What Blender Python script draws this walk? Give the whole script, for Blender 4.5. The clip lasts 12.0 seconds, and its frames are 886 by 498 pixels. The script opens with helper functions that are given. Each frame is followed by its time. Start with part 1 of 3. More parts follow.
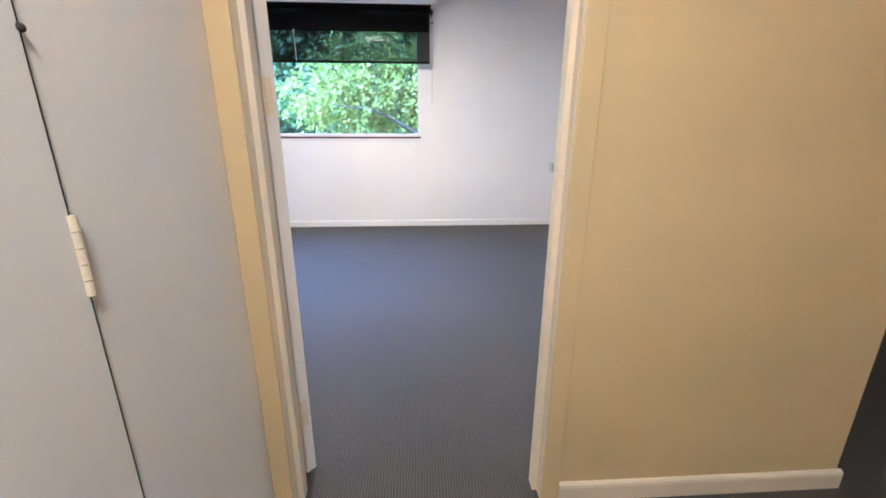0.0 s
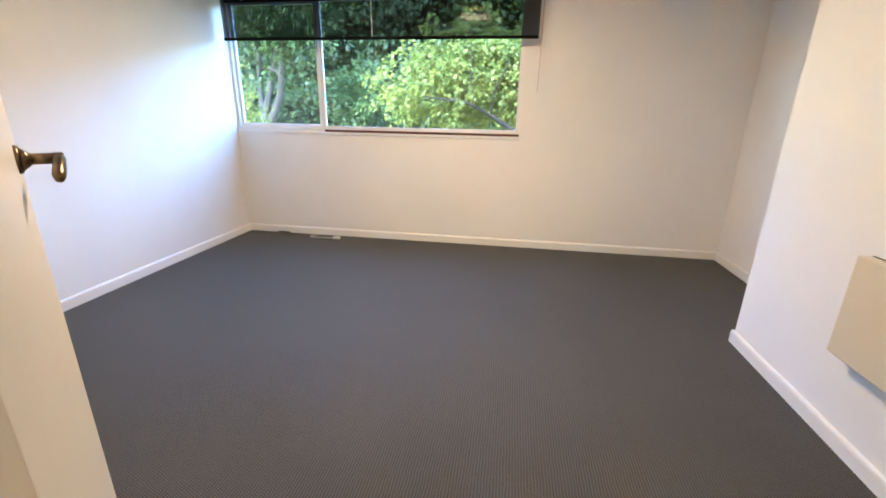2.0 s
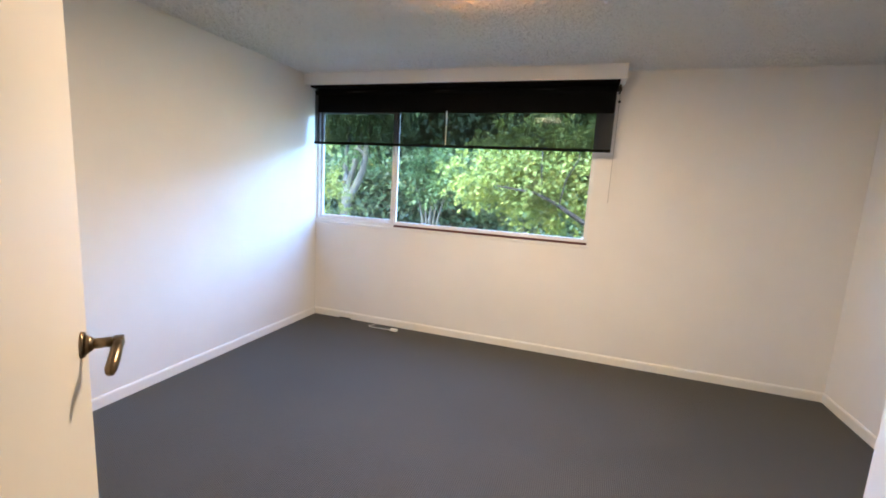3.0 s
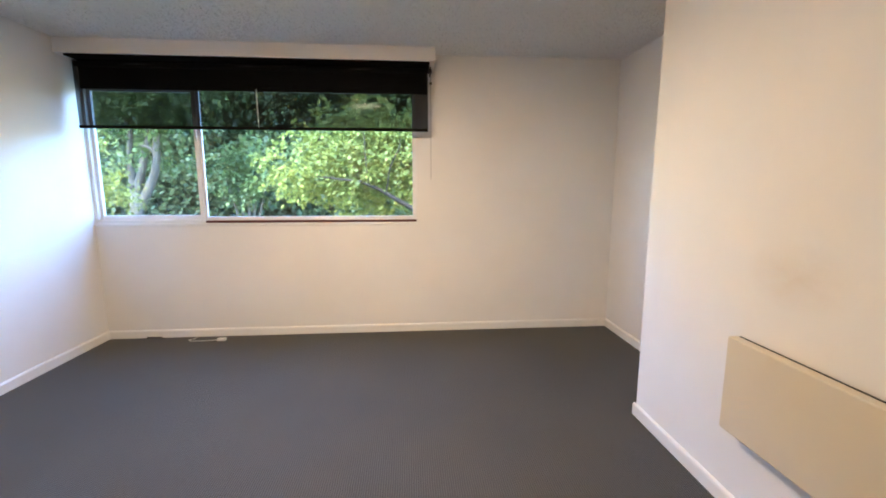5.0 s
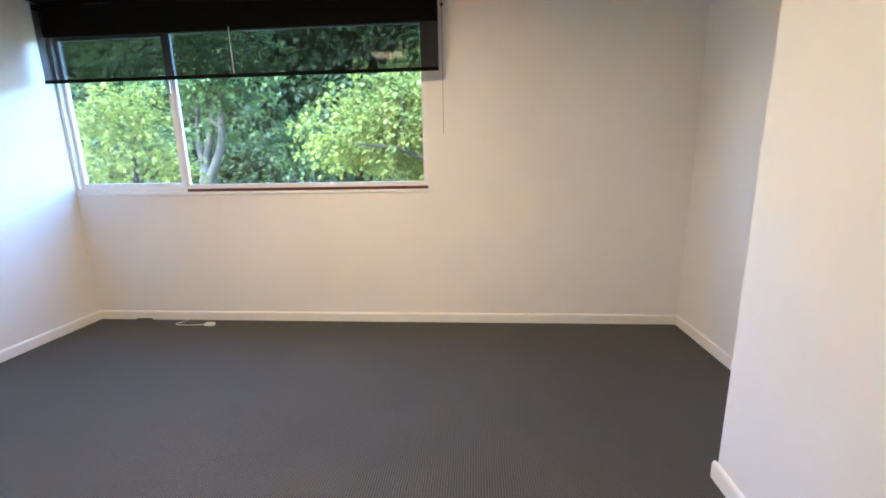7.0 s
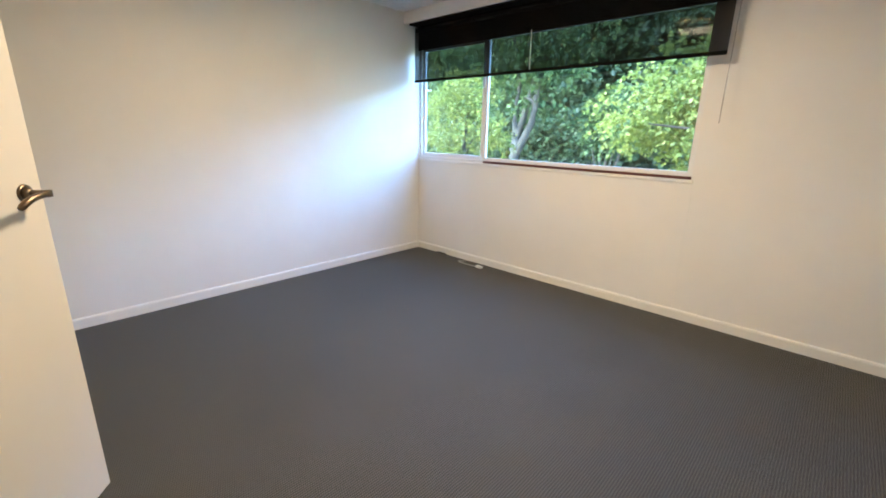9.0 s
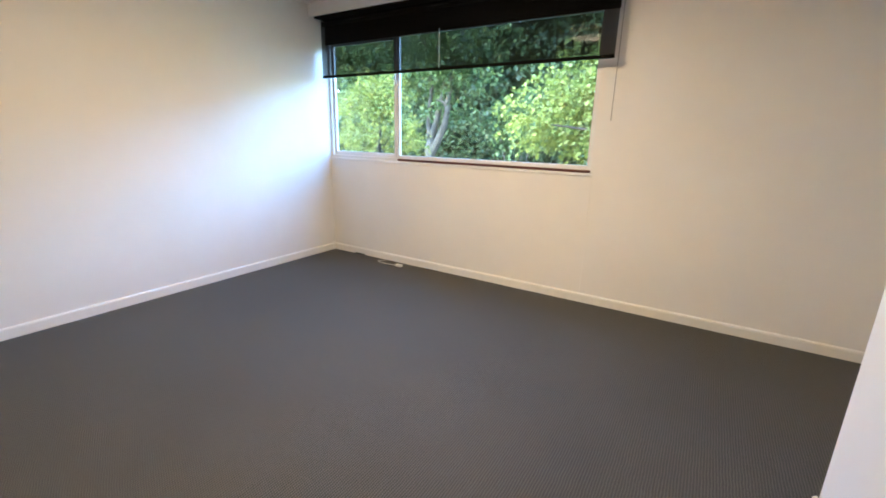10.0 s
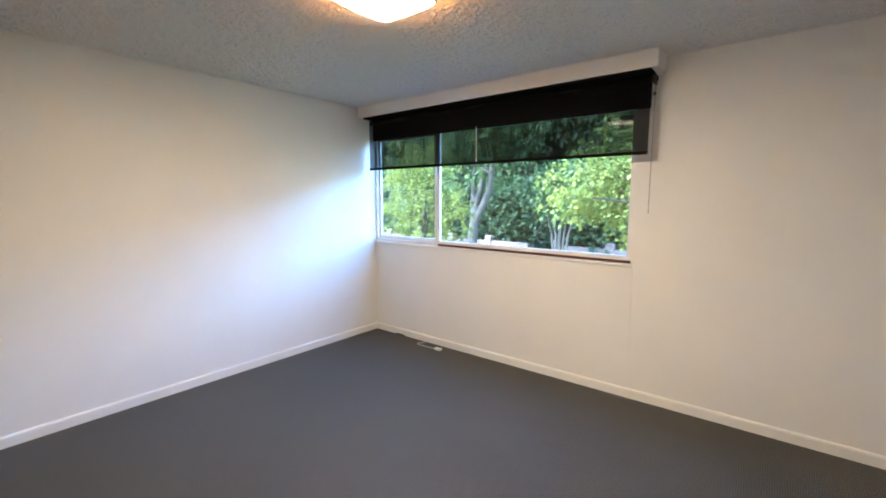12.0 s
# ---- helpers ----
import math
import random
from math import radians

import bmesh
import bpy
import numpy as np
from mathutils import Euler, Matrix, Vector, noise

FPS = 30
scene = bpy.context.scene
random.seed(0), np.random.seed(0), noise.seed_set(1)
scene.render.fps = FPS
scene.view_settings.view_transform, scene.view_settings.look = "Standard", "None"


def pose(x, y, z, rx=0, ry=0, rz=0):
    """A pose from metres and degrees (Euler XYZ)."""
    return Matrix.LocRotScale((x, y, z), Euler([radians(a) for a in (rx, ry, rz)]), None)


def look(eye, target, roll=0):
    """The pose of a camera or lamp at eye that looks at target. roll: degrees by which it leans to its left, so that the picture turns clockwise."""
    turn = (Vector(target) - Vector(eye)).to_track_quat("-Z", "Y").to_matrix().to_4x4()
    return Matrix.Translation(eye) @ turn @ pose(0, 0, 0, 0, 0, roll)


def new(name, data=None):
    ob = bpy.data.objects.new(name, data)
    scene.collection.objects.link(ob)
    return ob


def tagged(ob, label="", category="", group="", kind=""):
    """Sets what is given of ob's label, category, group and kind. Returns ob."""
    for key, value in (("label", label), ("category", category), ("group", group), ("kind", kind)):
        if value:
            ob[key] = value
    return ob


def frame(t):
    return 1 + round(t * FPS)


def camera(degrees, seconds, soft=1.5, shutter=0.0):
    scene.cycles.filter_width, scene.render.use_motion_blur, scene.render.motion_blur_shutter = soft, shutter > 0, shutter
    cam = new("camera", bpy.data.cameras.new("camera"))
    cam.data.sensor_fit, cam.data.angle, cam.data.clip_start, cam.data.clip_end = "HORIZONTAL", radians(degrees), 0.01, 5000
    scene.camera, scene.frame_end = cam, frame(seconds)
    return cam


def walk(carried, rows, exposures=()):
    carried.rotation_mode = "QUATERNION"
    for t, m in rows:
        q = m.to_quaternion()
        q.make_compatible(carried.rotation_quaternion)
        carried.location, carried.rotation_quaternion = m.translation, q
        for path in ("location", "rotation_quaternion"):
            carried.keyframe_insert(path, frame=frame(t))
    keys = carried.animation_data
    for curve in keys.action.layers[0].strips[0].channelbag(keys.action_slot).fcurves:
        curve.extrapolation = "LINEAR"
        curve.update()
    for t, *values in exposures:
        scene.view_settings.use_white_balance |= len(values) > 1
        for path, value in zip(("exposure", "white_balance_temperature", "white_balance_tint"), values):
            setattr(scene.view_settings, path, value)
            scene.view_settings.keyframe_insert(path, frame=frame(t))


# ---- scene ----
cam = camera(93.2, 12.0, soft=1.8)
PATH = [
    (0, (-0.1, -1.093, 1.229), (0.016, 0.813, 0.636), 0.2),
    (0.4, (-0.086, -0.823, 1.219), (-0.032, 1.09, 0.638), 0.2),
    (0.5, (-0.085, -0.727, 1.217), (-0.038, 1.189, 0.644), 0.5),
    (0.8, (-0.058, -0.512, 1.211), (-0.02, 1.405, 0.641), 0.7),
    (1, (-0.061, -0.393, 1.201), (-0.013, 1.522, 0.626), 0.9),
    (1.2, (-0.068, -0.279, 1.195), (-0.011, 1.632, 0.608), 0.8),
    (1.5, (-0.106, -0.145, 1.186), (-0.071, 1.76, 0.577), 0.7),
    (2, (-0.104, -0.057, 1.196), (-0.398, 1.824, 0.582), 1.1),
    (2.5, (-0.093, 0.008, 1.238), (-0.735, 1.829, 0.717), 2.5),
    (2.7, (-0.089, 0.042, 1.309), (-0.769, 1.87, 0.867), 3.2),
    (3, (-0.104, 0.076, 1.455), (-0.721, 1.955, 1.152), 3.4),
    (3.3, (-0.134, 0.088, 1.525), (-0.58, 2.028, 1.338), 2.5),
    (3.5, (-0.160, 0.086, 1.496), (-0.459, 2.058, 1.370), 1.5),
    (5.3, (-0.11, 0.076, 1.313), (0.06, 2.038, 0.965), 0.0),
    (5.5, (-0.102, 0.097, 1.298), (0.062, 2.055, 0.921), -0.4),
    (6, (-0.046, 0.32, 1.27), (0.098, 2.271, 0.854), -1.0),
    (6.5, (0.084, 0.575, 1.241), (0.159, 2.527, 0.812), -1.3),
    (7, (0.271, 0.817, 1.225), (0.123, 2.766, 0.801), -1.1),
    (7.5, (0.498, 0.876, 1.228), (-0.208, 2.704, 0.831), -0.4),
    (7.7, (0.595, 0.827, 1.25), (-0.372, 2.527, 0.833), -0.5),
    (9.3, (0.696, 0.54, 1.295), (-0.622, 1.946, 0.758), 1.2),
    (9.5, (0.696, 0.548, 1.281), (-0.52, 2.041, 0.742), 1.4),
    (10, (0.698, 0.571, 1.252), (-0.321, 2.212, 0.734), 1.4),
    (10.5, (0.721, 0.566, 1.359), (-0.271, 2.257, 0.966), 1.5),
    (11, (0.736, 0.573, 1.507), (-0.32, 2.262, 1.33), 1.1),
    (11.5, (0.748, 0.577, 1.572), (-0.368, 2.233, 1.466), 0.2),
    (12, (0.75, 0.611, 1.484), (-0.482, 2.168, 1.245), 0.1),
]
EXPOSURES = [(0.0, 5.72, 4120, 11), (0.8, 5.52, 4050, 8), (1.4, 5.38, 4650, 8), (2.5, 5.22, 5100, 10), (3.5, 5.2, 4950, 9), (5.5, 5.15, 5150, 11), (7.5, 5.13, 4950, 6), (9.5, 5.15, 5000, 4),
             (10.5, 5.18, 5200, 8), (11.3, 5.13, 5100, 7), (12.0, 5.13, 4900, 7)]
walk(cam, [(t, look(e, g, r)) for t, e, g, r in PATH], exposures=EXPOSURES)

# ---- light ----
SUN_EL, SUN_AZ = radians(42), radians(205)      # low sun behind the house, open sky in front of the window
world = bpy.data.worlds.new("world")
scene.world = world
world.use_nodes = True
wn = world.node_tree
sky = wn.nodes.new("ShaderNodeTexSky")
sky.sky_type, sky.sun_disc, sky.sun_elevation, sky.sun_rotation = "NISHITA", False, SUN_EL, SUN_AZ
sky.air_density, sky.dust_density = 1.0, 0.0
wn.links.new(sky.outputs[0], wn.nodes["Background"].inputs[0])
wn.nodes["Background"].inputs[1].default_value = 0.115

sun_data = bpy.data.lights.new("sun", "SUN")
sun_data.energy, sun_data.angle, sun_data.color = 0.85, radians(8), (1.0, 0.96, 0.90)
sun = new("sun", sun_data)
sun.matrix_world = look((math.sin(SUN_AZ) * 40, math.cos(SUN_AZ) * 40, 40 * math.tan(SUN_EL)), (0, 0, 0))
LAMP_GLOW = 5.9
HALL_GLOW = 2.5


# ---- materials ----
def nodes_of(name, rough=0.6, metal=0.0, spec=0.5):
    mat = bpy.data.materials.new(name)
    mat.use_nodes = True
    nt = mat.node_tree
    b = nt.nodes["Principled BSDF"]
    b.inputs["Roughness"].default_value = rough
    b.inputs["Metallic"].default_value = metal
    b.inputs["Specular IOR Level"].default_value = spec
    return mat, nt, b


def noise_node(nt, scale, detail=4.0, vec=None, rough=0.6):
    n = nt.nodes.new("ShaderNodeTexNoise")
    n.inputs["Scale"].default_value, n.inputs["Detail"].default_value, n.inputs["Roughness"].default_value = scale, detail, rough
    if vec is None:
        tc = nt.nodes.new("ShaderNodeTexCoord")
        vec = tc.outputs["Object"]
    nt.links.new(vec, n.inputs["Vector"])
    return n


def ramp_node(nt, fac, stops):
    r = nt.nodes.new("ShaderNodeValToRGB")
    r.color_ramp.elements[0].position, r.color_ramp.elements[0].color = stops[0][0], (*stops[0][1], 1)
    r.color_ramp.elements[1].position, r.color_ramp.elements[1].color = stops[-1][0], (*stops[-1][1], 1)
    for p, c in stops[1:-1]:
        r.color_ramp.elements.new(p).color = (*c, 1)
    nt.links.new(fac, r.inputs[0])
    return r


def bump_node(nt, b, height, strength, distance):
    n = nt.nodes.new("ShaderNodeBump")
    n.inputs["Strength"].default_value, n.inputs["Distance"].default_value = strength, distance
    nt.links.new(height, n.inputs["Height"])
    nt.links.new(n.outputs[0], b.inputs["Normal"])
    return n


def math_node(nt, op, a, b=None):
    n = nt.nodes.new("ShaderNodeMath")
    n.operation = op
    for k, v in enumerate((a, b)):
        if v is None:
            continue
        if isinstance(v, (int, float)):
            n.inputs[k].default_value = v
        else:
            nt.links.new(v, n.inputs[k])
    return n.outputs[0]


def mottled(name, lo, hi, rough, big=1.3, fine=160.0, bump=0.12, dist=0.002, metal=0.0, spec=0.5):
    """A surface with faint broad unevenness and a fine grain."""
    mat, nt, b = nodes_of(name, rough, metal, spec)
    n1 = noise_node(nt, big, 5)
    r = ramp_node(nt, n1.outputs[0], [(0.3, lo), (0.7, hi)])
    nt.links.new(r.outputs[0], b.inputs["Base Color"])
    n2 = noise_node(nt, fine, 2)
    bump_node(nt, b, n2.outputs[0], bump, dist)
    r2 = ramp_node(nt, n1.outputs[0], [(0.2, (rough - 0.06,) * 3), (0.8, (rough + 0.06,) * 3)])
    nt.links.new(r2.outputs[0], b.inputs["Roughness"])
    return mat


M_WALL = mottled("wall_paint", (0.74, 0.72, 0.69), (0.79, 0.77, 0.74), 0.55, bump=0.15)
M_HALL = mottled("hall_wall_paint", (0.72, 0.69, 0.63), (0.77, 0.74, 0.68), 0.5, bump=0.15)
M_TRIM = mottled("gloss_trim_paint", (0.74, 0.72, 0.68), (0.80, 0.78, 0.74), 0.32, big=4.0, fine=60.0, bump=0.08)
M_CREAM = mottled("cream_hall_paint", (0.53, 0.415, 0.20), (0.59, 0.465, 0.23), 0.42, bump=0.15)
M_JAMB = mottled("cream_jamb_paint", (0.65, 0.565, 0.40), (0.71, 0.62, 0.45), 0.35, big=3.0, fine=50.0, bump=0.1)
M_DOOR = mottled("door_paint", (0.72, 0.68, 0.61), (0.77, 0.73, 0.66), 0.42, big=1.2, fine=90.0, bump=0.08)
M_FRAME = mottled("white_window_paint", (0.72, 0.72, 0.71), (0.80, 0.80, 0.79), 0.35, big=5.0, fine=80.0, bump=0.08)
M_STRIP = mottled("dark_red_sash_timber", (0.05, 0.012, 0.010), (0.10, 0.025, 0.02), 0.4, big=8.0)
M_HEATER = mottled("cream_enamel", (0.60, 0.53, 0.40), (0.64, 0.57, 0.44), 0.38, big=1.5, fine=220.0, bump=0.04)
M_DARK = mottled("dark_gap", (0.012, 0.011, 0.010), (0.02, 0.018, 0.016), 0.8)
M_BLACK = mottled("black_cloth", (0.004, 0.0038, 0.0036), (0.007, 0.0065, 0.006), 0.9, spec=0.05)
M_BRASS = mottled("tarnished_bronze", (0.13, 0.095, 0.06), (0.24, 0.185, 0.12), 0.34, big=40.0, fine=150.0, metal=1.0)
M_STEEL = mottled("worn_steel", (0.45, 0.44, 0.42), (0.62, 0.61, 0.58), 0.34, big=30.0, fine=200.0, metal=1.0)
M_PLASTIC = mottled("white_plastic", (0.72, 0.71, 0.67), (0.78, 0.77, 0.73), 0.35, big=12.0)
M_CHAIN = mottled("grey_chain_plastic", (0.16, 0.15, 0.14), (0.22, 0.21, 0.20), 0.5, big=60.0)
M_CHROME_BAND = mottled("satin_lamp_band", (0.48, 0.40, 0.28), (0.56, 0.47, 0.33), 0.4, big=9.0, metal=0.3)
M_RENDER = mottled("pink_render", (0.115, 0.078, 0.066), (0.155, 0.105, 0.09), 0.85, big=0.8, fine=30.0, bump=0.3, dist=0.01)
M_ROOFTILE = mottled("terracotta_tiles", (0.24, 0.10, 0.07), (0.34, 0.15, 0.10), 0.8, big=2.0)
M_BARK = mottled("grey_bark", (0.036, 0.031, 0.025), (0.075, 0.065, 0.051), 0.9, spec=0.1, big=3.0, fine=14.0, bump=0.8, dist=0.03)
M_DARKBARK = mottled("dark_bark", (0.016, 0.013, 0.010), (0.032, 0.027, 0.021), 0.9, spec=0.05, big=4.0, fine=20.0, bump=0.8, dist=0.02)
M_GROUND = mottled("lawn_and_leaf_litter", (0.05, 0.07, 0.025), (0.11, 0.11, 0.05), 0.95, big=0.35, fine=8.0, bump=0.5, dist=0.05)
M_ASPHALT = mottled("driveway", (0.060, 0.054, 0.050), (0.085, 0.078, 0.070), 0.95, big=0.6, fine=40.0)


def heater_wall_paint():
    """Wall paint with a faint brown scorch above the heater."""
    mat = M_WALL.copy()
    mat.name = "wall_paint_scorched"
    nt = mat.node_tree
    b = nt.nodes["Principled BSDF"]
    old = b.inputs["Base Color"].links[0].from_socket
    tc = nt.nodes.new("ShaderNodeTexCoord")
    mp = nt.nodes.new("ShaderNodeMapping")
    mp.vector_type = "TEXTURE"
    mp.inputs["Location"].default_value = (1.195, 1.38, 1.02)
    mp.inputs["Scale"].default_value = (0.4, 0.22, 0.13)
    nt.links.new(tc.outputs["Object"], mp.inputs["Vector"])
    g = nt.nodes.new("ShaderNodeTexGradient")
    g.gradient_type = "SPHERICAL"
    n = noise_node(nt, 2.5, 4, mp.outputs[0])
    nt.links.new(mp.outputs[0], g.inputs[0])
    f = math_node(nt, "MULTIPLY", g.outputs["Fac"], n.outputs[0])
    mx = nt.nodes.new("ShaderNodeMix")
    mx.data_type = "RGBA"
    nt.links.new(f, mx.inputs["Factor"])
    nt.links.new(old, mx.inputs["A"])
    mx.inputs["B"].default_value = (0.62, 0.54, 0.46, 1)
    nt.links.new(mx.outputs["Result"], b.inputs["Base Color"])
    return mat


def carpet():
    """Grey loop carpet: rows of loops a few millimetres apart, with a soft sheen and trodden patches."""
    mat, nt, b = nodes_of("loop_carpet", 0.6, 0, 0.36)
    tc = nt.nodes.new("ShaderNodeTexCoord")
    sep = nt.nodes.new("ShaderNodeSeparateXYZ")
    nt.links.new(tc.outputs["Object"], sep.inputs[0])
    wob = noise_node(nt, 16.0, 3)
    x = math_node(nt, "ADD", math_node(nt, "MULTIPLY", sep.outputs[0], 2 * math.pi / 0.0105), math_node(nt, "MULTIPLY", wob.outputs[0], 6.0))
    y = math_node(nt, "MULTIPLY", sep.outputs[1], 2 * math.pi / 0.0085)
    wob2 = noise_node(nt, 22.0, 3)
    sx = math_node(nt, "SINE", x)
    sy = math_node(nt, "SINE", math_node(nt, "ADD", math_node(nt, "ADD", y, math_node(nt, "MULTIPLY", x, 0.5)), math_node(nt, "MULTIPLY", wob2.outputs[0], 7.0)))
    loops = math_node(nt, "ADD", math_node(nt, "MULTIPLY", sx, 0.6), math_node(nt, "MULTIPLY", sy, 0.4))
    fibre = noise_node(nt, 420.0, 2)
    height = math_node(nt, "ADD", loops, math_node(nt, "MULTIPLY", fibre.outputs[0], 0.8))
    # colour follows loop height: shade between loops painted dark, their tops pale
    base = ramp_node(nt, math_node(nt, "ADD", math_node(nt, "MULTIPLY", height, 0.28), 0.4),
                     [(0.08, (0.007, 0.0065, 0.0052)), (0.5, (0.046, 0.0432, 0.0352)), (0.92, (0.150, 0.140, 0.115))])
    patch = noise_node(nt, 0.9, 5)
    pr = ramp_node(nt, patch.outputs[0], [(0.3, (0.82, 0.82, 0.82)), (0.7, (1.12, 1.10, 1.08))])
    mx = nt.nodes.new("ShaderNodeMix")
    mx.data_type, mx.blend_type = "RGBA", "MULTIPLY"
    mx.inputs["Factor"].default_value = 1.0
    nt.links.new(base.outputs[0], mx.inputs["A"])
    nt.links.new(pr.outputs[0], mx.inputs["B"])
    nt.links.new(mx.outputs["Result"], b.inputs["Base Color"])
    b.inputs["Sheen Weight"].default_value = 0.05
    b.inputs["Sheen Roughness"].default_value = 0.45
    bump_node(nt, b, height, 0.7, 0.0025)
    return mat


def popcorn():
    """Sprayed vermiculite ceiling."""
    mat, nt, b = nodes_of("sprayed_ceiling", 0.55, 0, 0.5)
    n = noise_node(nt, 85.0, 4, rough=0.62)
    crumb = ramp_node(nt, n.outputs[0], [(0.34, (0, 0, 0)), (0.50, (0.45, 0.45, 0.45)), (0.66, (1, 1, 1))])
    bump_node(nt, b, crumb.outputs[0], 1.0, 0.009)
    n2 = noise_node(nt, 1.1, 4)
    r = ramp_node(nt, n2.outputs[0], [(0.3, (0.87, 0.86, 0.845)), (0.7, (0.91, 0.90, 0.885))])
    nt.links.new(r.outputs[0], b.inputs["Base Color"])
    return mat


def blind_cloth():
    """Dark charcoal sunscreen weave that lets part of the view through."""
    mat, nt, b = nodes_of("sunscreen_weave", 0.85, 0, 0.05)
    n = noise_node(nt, 9.0, 3)
    r = ramp_node(nt, n.outputs[0], [(0.3, (0.0055, 0.0055, 0.0055)), (0.7, (0.008, 0.008, 0.008))])
    nt.links.new(r.outputs[0], b.inputs["Base Color"])
    tr = nt.nodes.new("ShaderNodeBsdfTransparent")
    mix = nt.nodes.new("ShaderNodeMixShader")
    mix.inputs[0].default_value = 0.16
    out = nt.nodes["Material Output"]
    nt.links.new(b.outputs[0], mix.inputs[1])
    nt.links.new(tr.outputs[0], mix.inputs[2])
    nt.links.new(mix.outputs[0], out.inputs[0])
    return mat


def pane_glass():
    mat, nt, b = nodes_of("window_glass", 0.02)
    tr = nt.nodes.new("ShaderNodeBsdfTransparent")
    tr.inputs[0].default_value = (0.95, 0.97, 0.96, 1)
    gl = nt.nodes.new("ShaderNodeBsdfGlossy")
    gl.inputs["Roughness"].default_value = 0.03
    mix = nt.nodes.new("ShaderNodeMixShader")
    lw = nt.nodes.new("ShaderNodeLayerWeight")
    rim = math_node(nt, "MULTIPLY", math_node(nt, "POWER", lw.outputs["Facing"], 5.0), 0.5)
    nt.links.new(math_node(nt, "ADD", rim, 0.035), mix.inputs[0])
    nt.links.new(tr.outputs[0], mix.inputs[1])
    nt.links.new(gl.outputs[0], mix.inputs[2])
    nt.links.new(mix.outputs[0], nt.nodes["Material Output"].inputs[0])
    return mat


def glow(name, colour, strength):
    mat, nt, b = nodes_of(name, 0.4)
    b.inputs["Base Color"].default_value = (0.8, 0.78, 0.74, 1)
    b.inputs["Emission Color"].default_value = (*colour, 1)
    b.inputs["Emission Strength"].default_value = strength
    return mat


def leaves(name, dark, mid, light, through_light=0.45):
    mat, nt, b = nodes_of(name, 0.5, 0, 0.3)
    geo = nt.nodes.new("ShaderNodeNewGeometry")
    r = ramp_node(nt, geo.outputs["Random Per Island"], [(0.0, dark), (0.5, mid), (1.0, light)])
    big = noise_node(nt, 0.7, 3)
    rb = ramp_node(nt, big.outputs[0], [(0.3, (0.65, 0.7, 0.7)), (0.7, (1.25, 1.2, 1.1))])
    mx = nt.nodes.new("ShaderNodeMix")
    mx.data_type, mx.blend_type = "RGBA", "MULTIPLY"
    mx.inputs["Factor"].default_value = 1.0
    nt.links.new(r.outputs[0], mx.inputs["A"])
    nt.links.new(rb.outputs[0], mx.inputs["B"])
    nt.links.new(mx.outputs["Result"], b.inputs["Base Color"])
    tl = nt.nodes.new("ShaderNodeBsdfTranslucent")
    nt.links.new(mx.outputs["Result"], tl.inputs[0])
    mix = nt.nodes.new("ShaderNodeMixShader")
    mix.inputs[0].default_value = through_light
    nt.links.new(b.outputs[0], mix.inputs[1])
    nt.links.new(tl.outputs[0], mix.inputs[2])
    nt.links.new(mix.outputs[0], nt.nodes["Material Output"].inputs[0])
    return mat


M_SCORCH, M_CARPET, M_CEIL, M_BLIND, M_GLASS = heater_wall_paint(), carpet(), popcorn(), blind_cloth(), pane_glass()
M_LAMP = glow("opal_glass_lit", (1.0, 0.67, 0.36), LAMP_GLOW)
M_LIP = glow("opal_glass_lip", (1.0, 0.37, 0.07), 2.6)
M_HALL_LAMP = glow("hall_opal_glass_lit", (1.0, 0.72, 0.42), HALL_GLOW)
M_LIME = leaves("lime_leaves", (0.11, 0.125, 0.022), (0.175, 0.190, 0.036), (0.25, 0.25, 0.055), 0.55)
M_GREEN = leaves("mid_green_leaves", (0.050, 0.076, 0.024), (0.082, 0.118, 0.036), (0.125, 0.16, 0.050), 0.52)
M_DEEP = leaves("deep_green_leaves", (0.030, 0.046, 0.021), (0.052, 0.074, 0.031), (0.082, 0.105, 0.041), 0.45)


# ---- mesh helpers ----
def box_bm(bm, a, b, bevel=0.0):
    lo, hi = Vector(a), Vector(b)
    made = bmesh.ops.create_cube(bm, size=1)["verts"]
    for v in made:
        v.co = Vector([(lo[k] + hi[k]) / 2 + v.co[k] * (hi[k] - lo[k]) for k in range(3)])
    if bevel:
        edges = list({e for v in made for e in v.link_edges})
        bmesh.ops.bevel(bm, geom=edges, offset=bevel, segments=2, affect="EDGES", profile=0.6)
    return made


def cyl_bm(bm, p, q, r0, r1=None, n=16):
    p, q = Vector(p), Vector(q)
    r1 = r0 if r1 is None else r1
    m = Matrix.Translation((p + q) / 2) @ (q - p).to_track_quat("Z", "Y").to_matrix().to_4x4()
    return bmesh.ops.create_cone(bm, cap_ends=True, segments=n, radius1=r0, radius2=r1, depth=(q - p).length, matrix=m)["verts"]


def tube(bm, pts, n=9):
    """A bent, tapering limb through points (place, radius)."""
    rings = []
    for k, (p, r) in enumerate(pts):
        a = Vector(pts[max(k - 1, 0)][0])
        b = Vector(pts[min(k + 1, len(pts) - 1)][0])
        q = (b - a).to_track_quat("Z", "Y")
        rings.append([bm.verts.new(Vector(p) + q @ Vector((r * math.cos(2 * math.pi * i / n) * (1 + 0.12 * math.sin(3 * i + k)), r * math.sin(2 * math.pi * i / n), 0))) for i in range(n)])
    for a, b in zip(rings, rings[1:]):
        for i in range(n):
            bm.faces.new((a[i], a[(i + 1) % n], b[(i + 1) % n], b[i]))
    bm.faces.new(rings[-1])


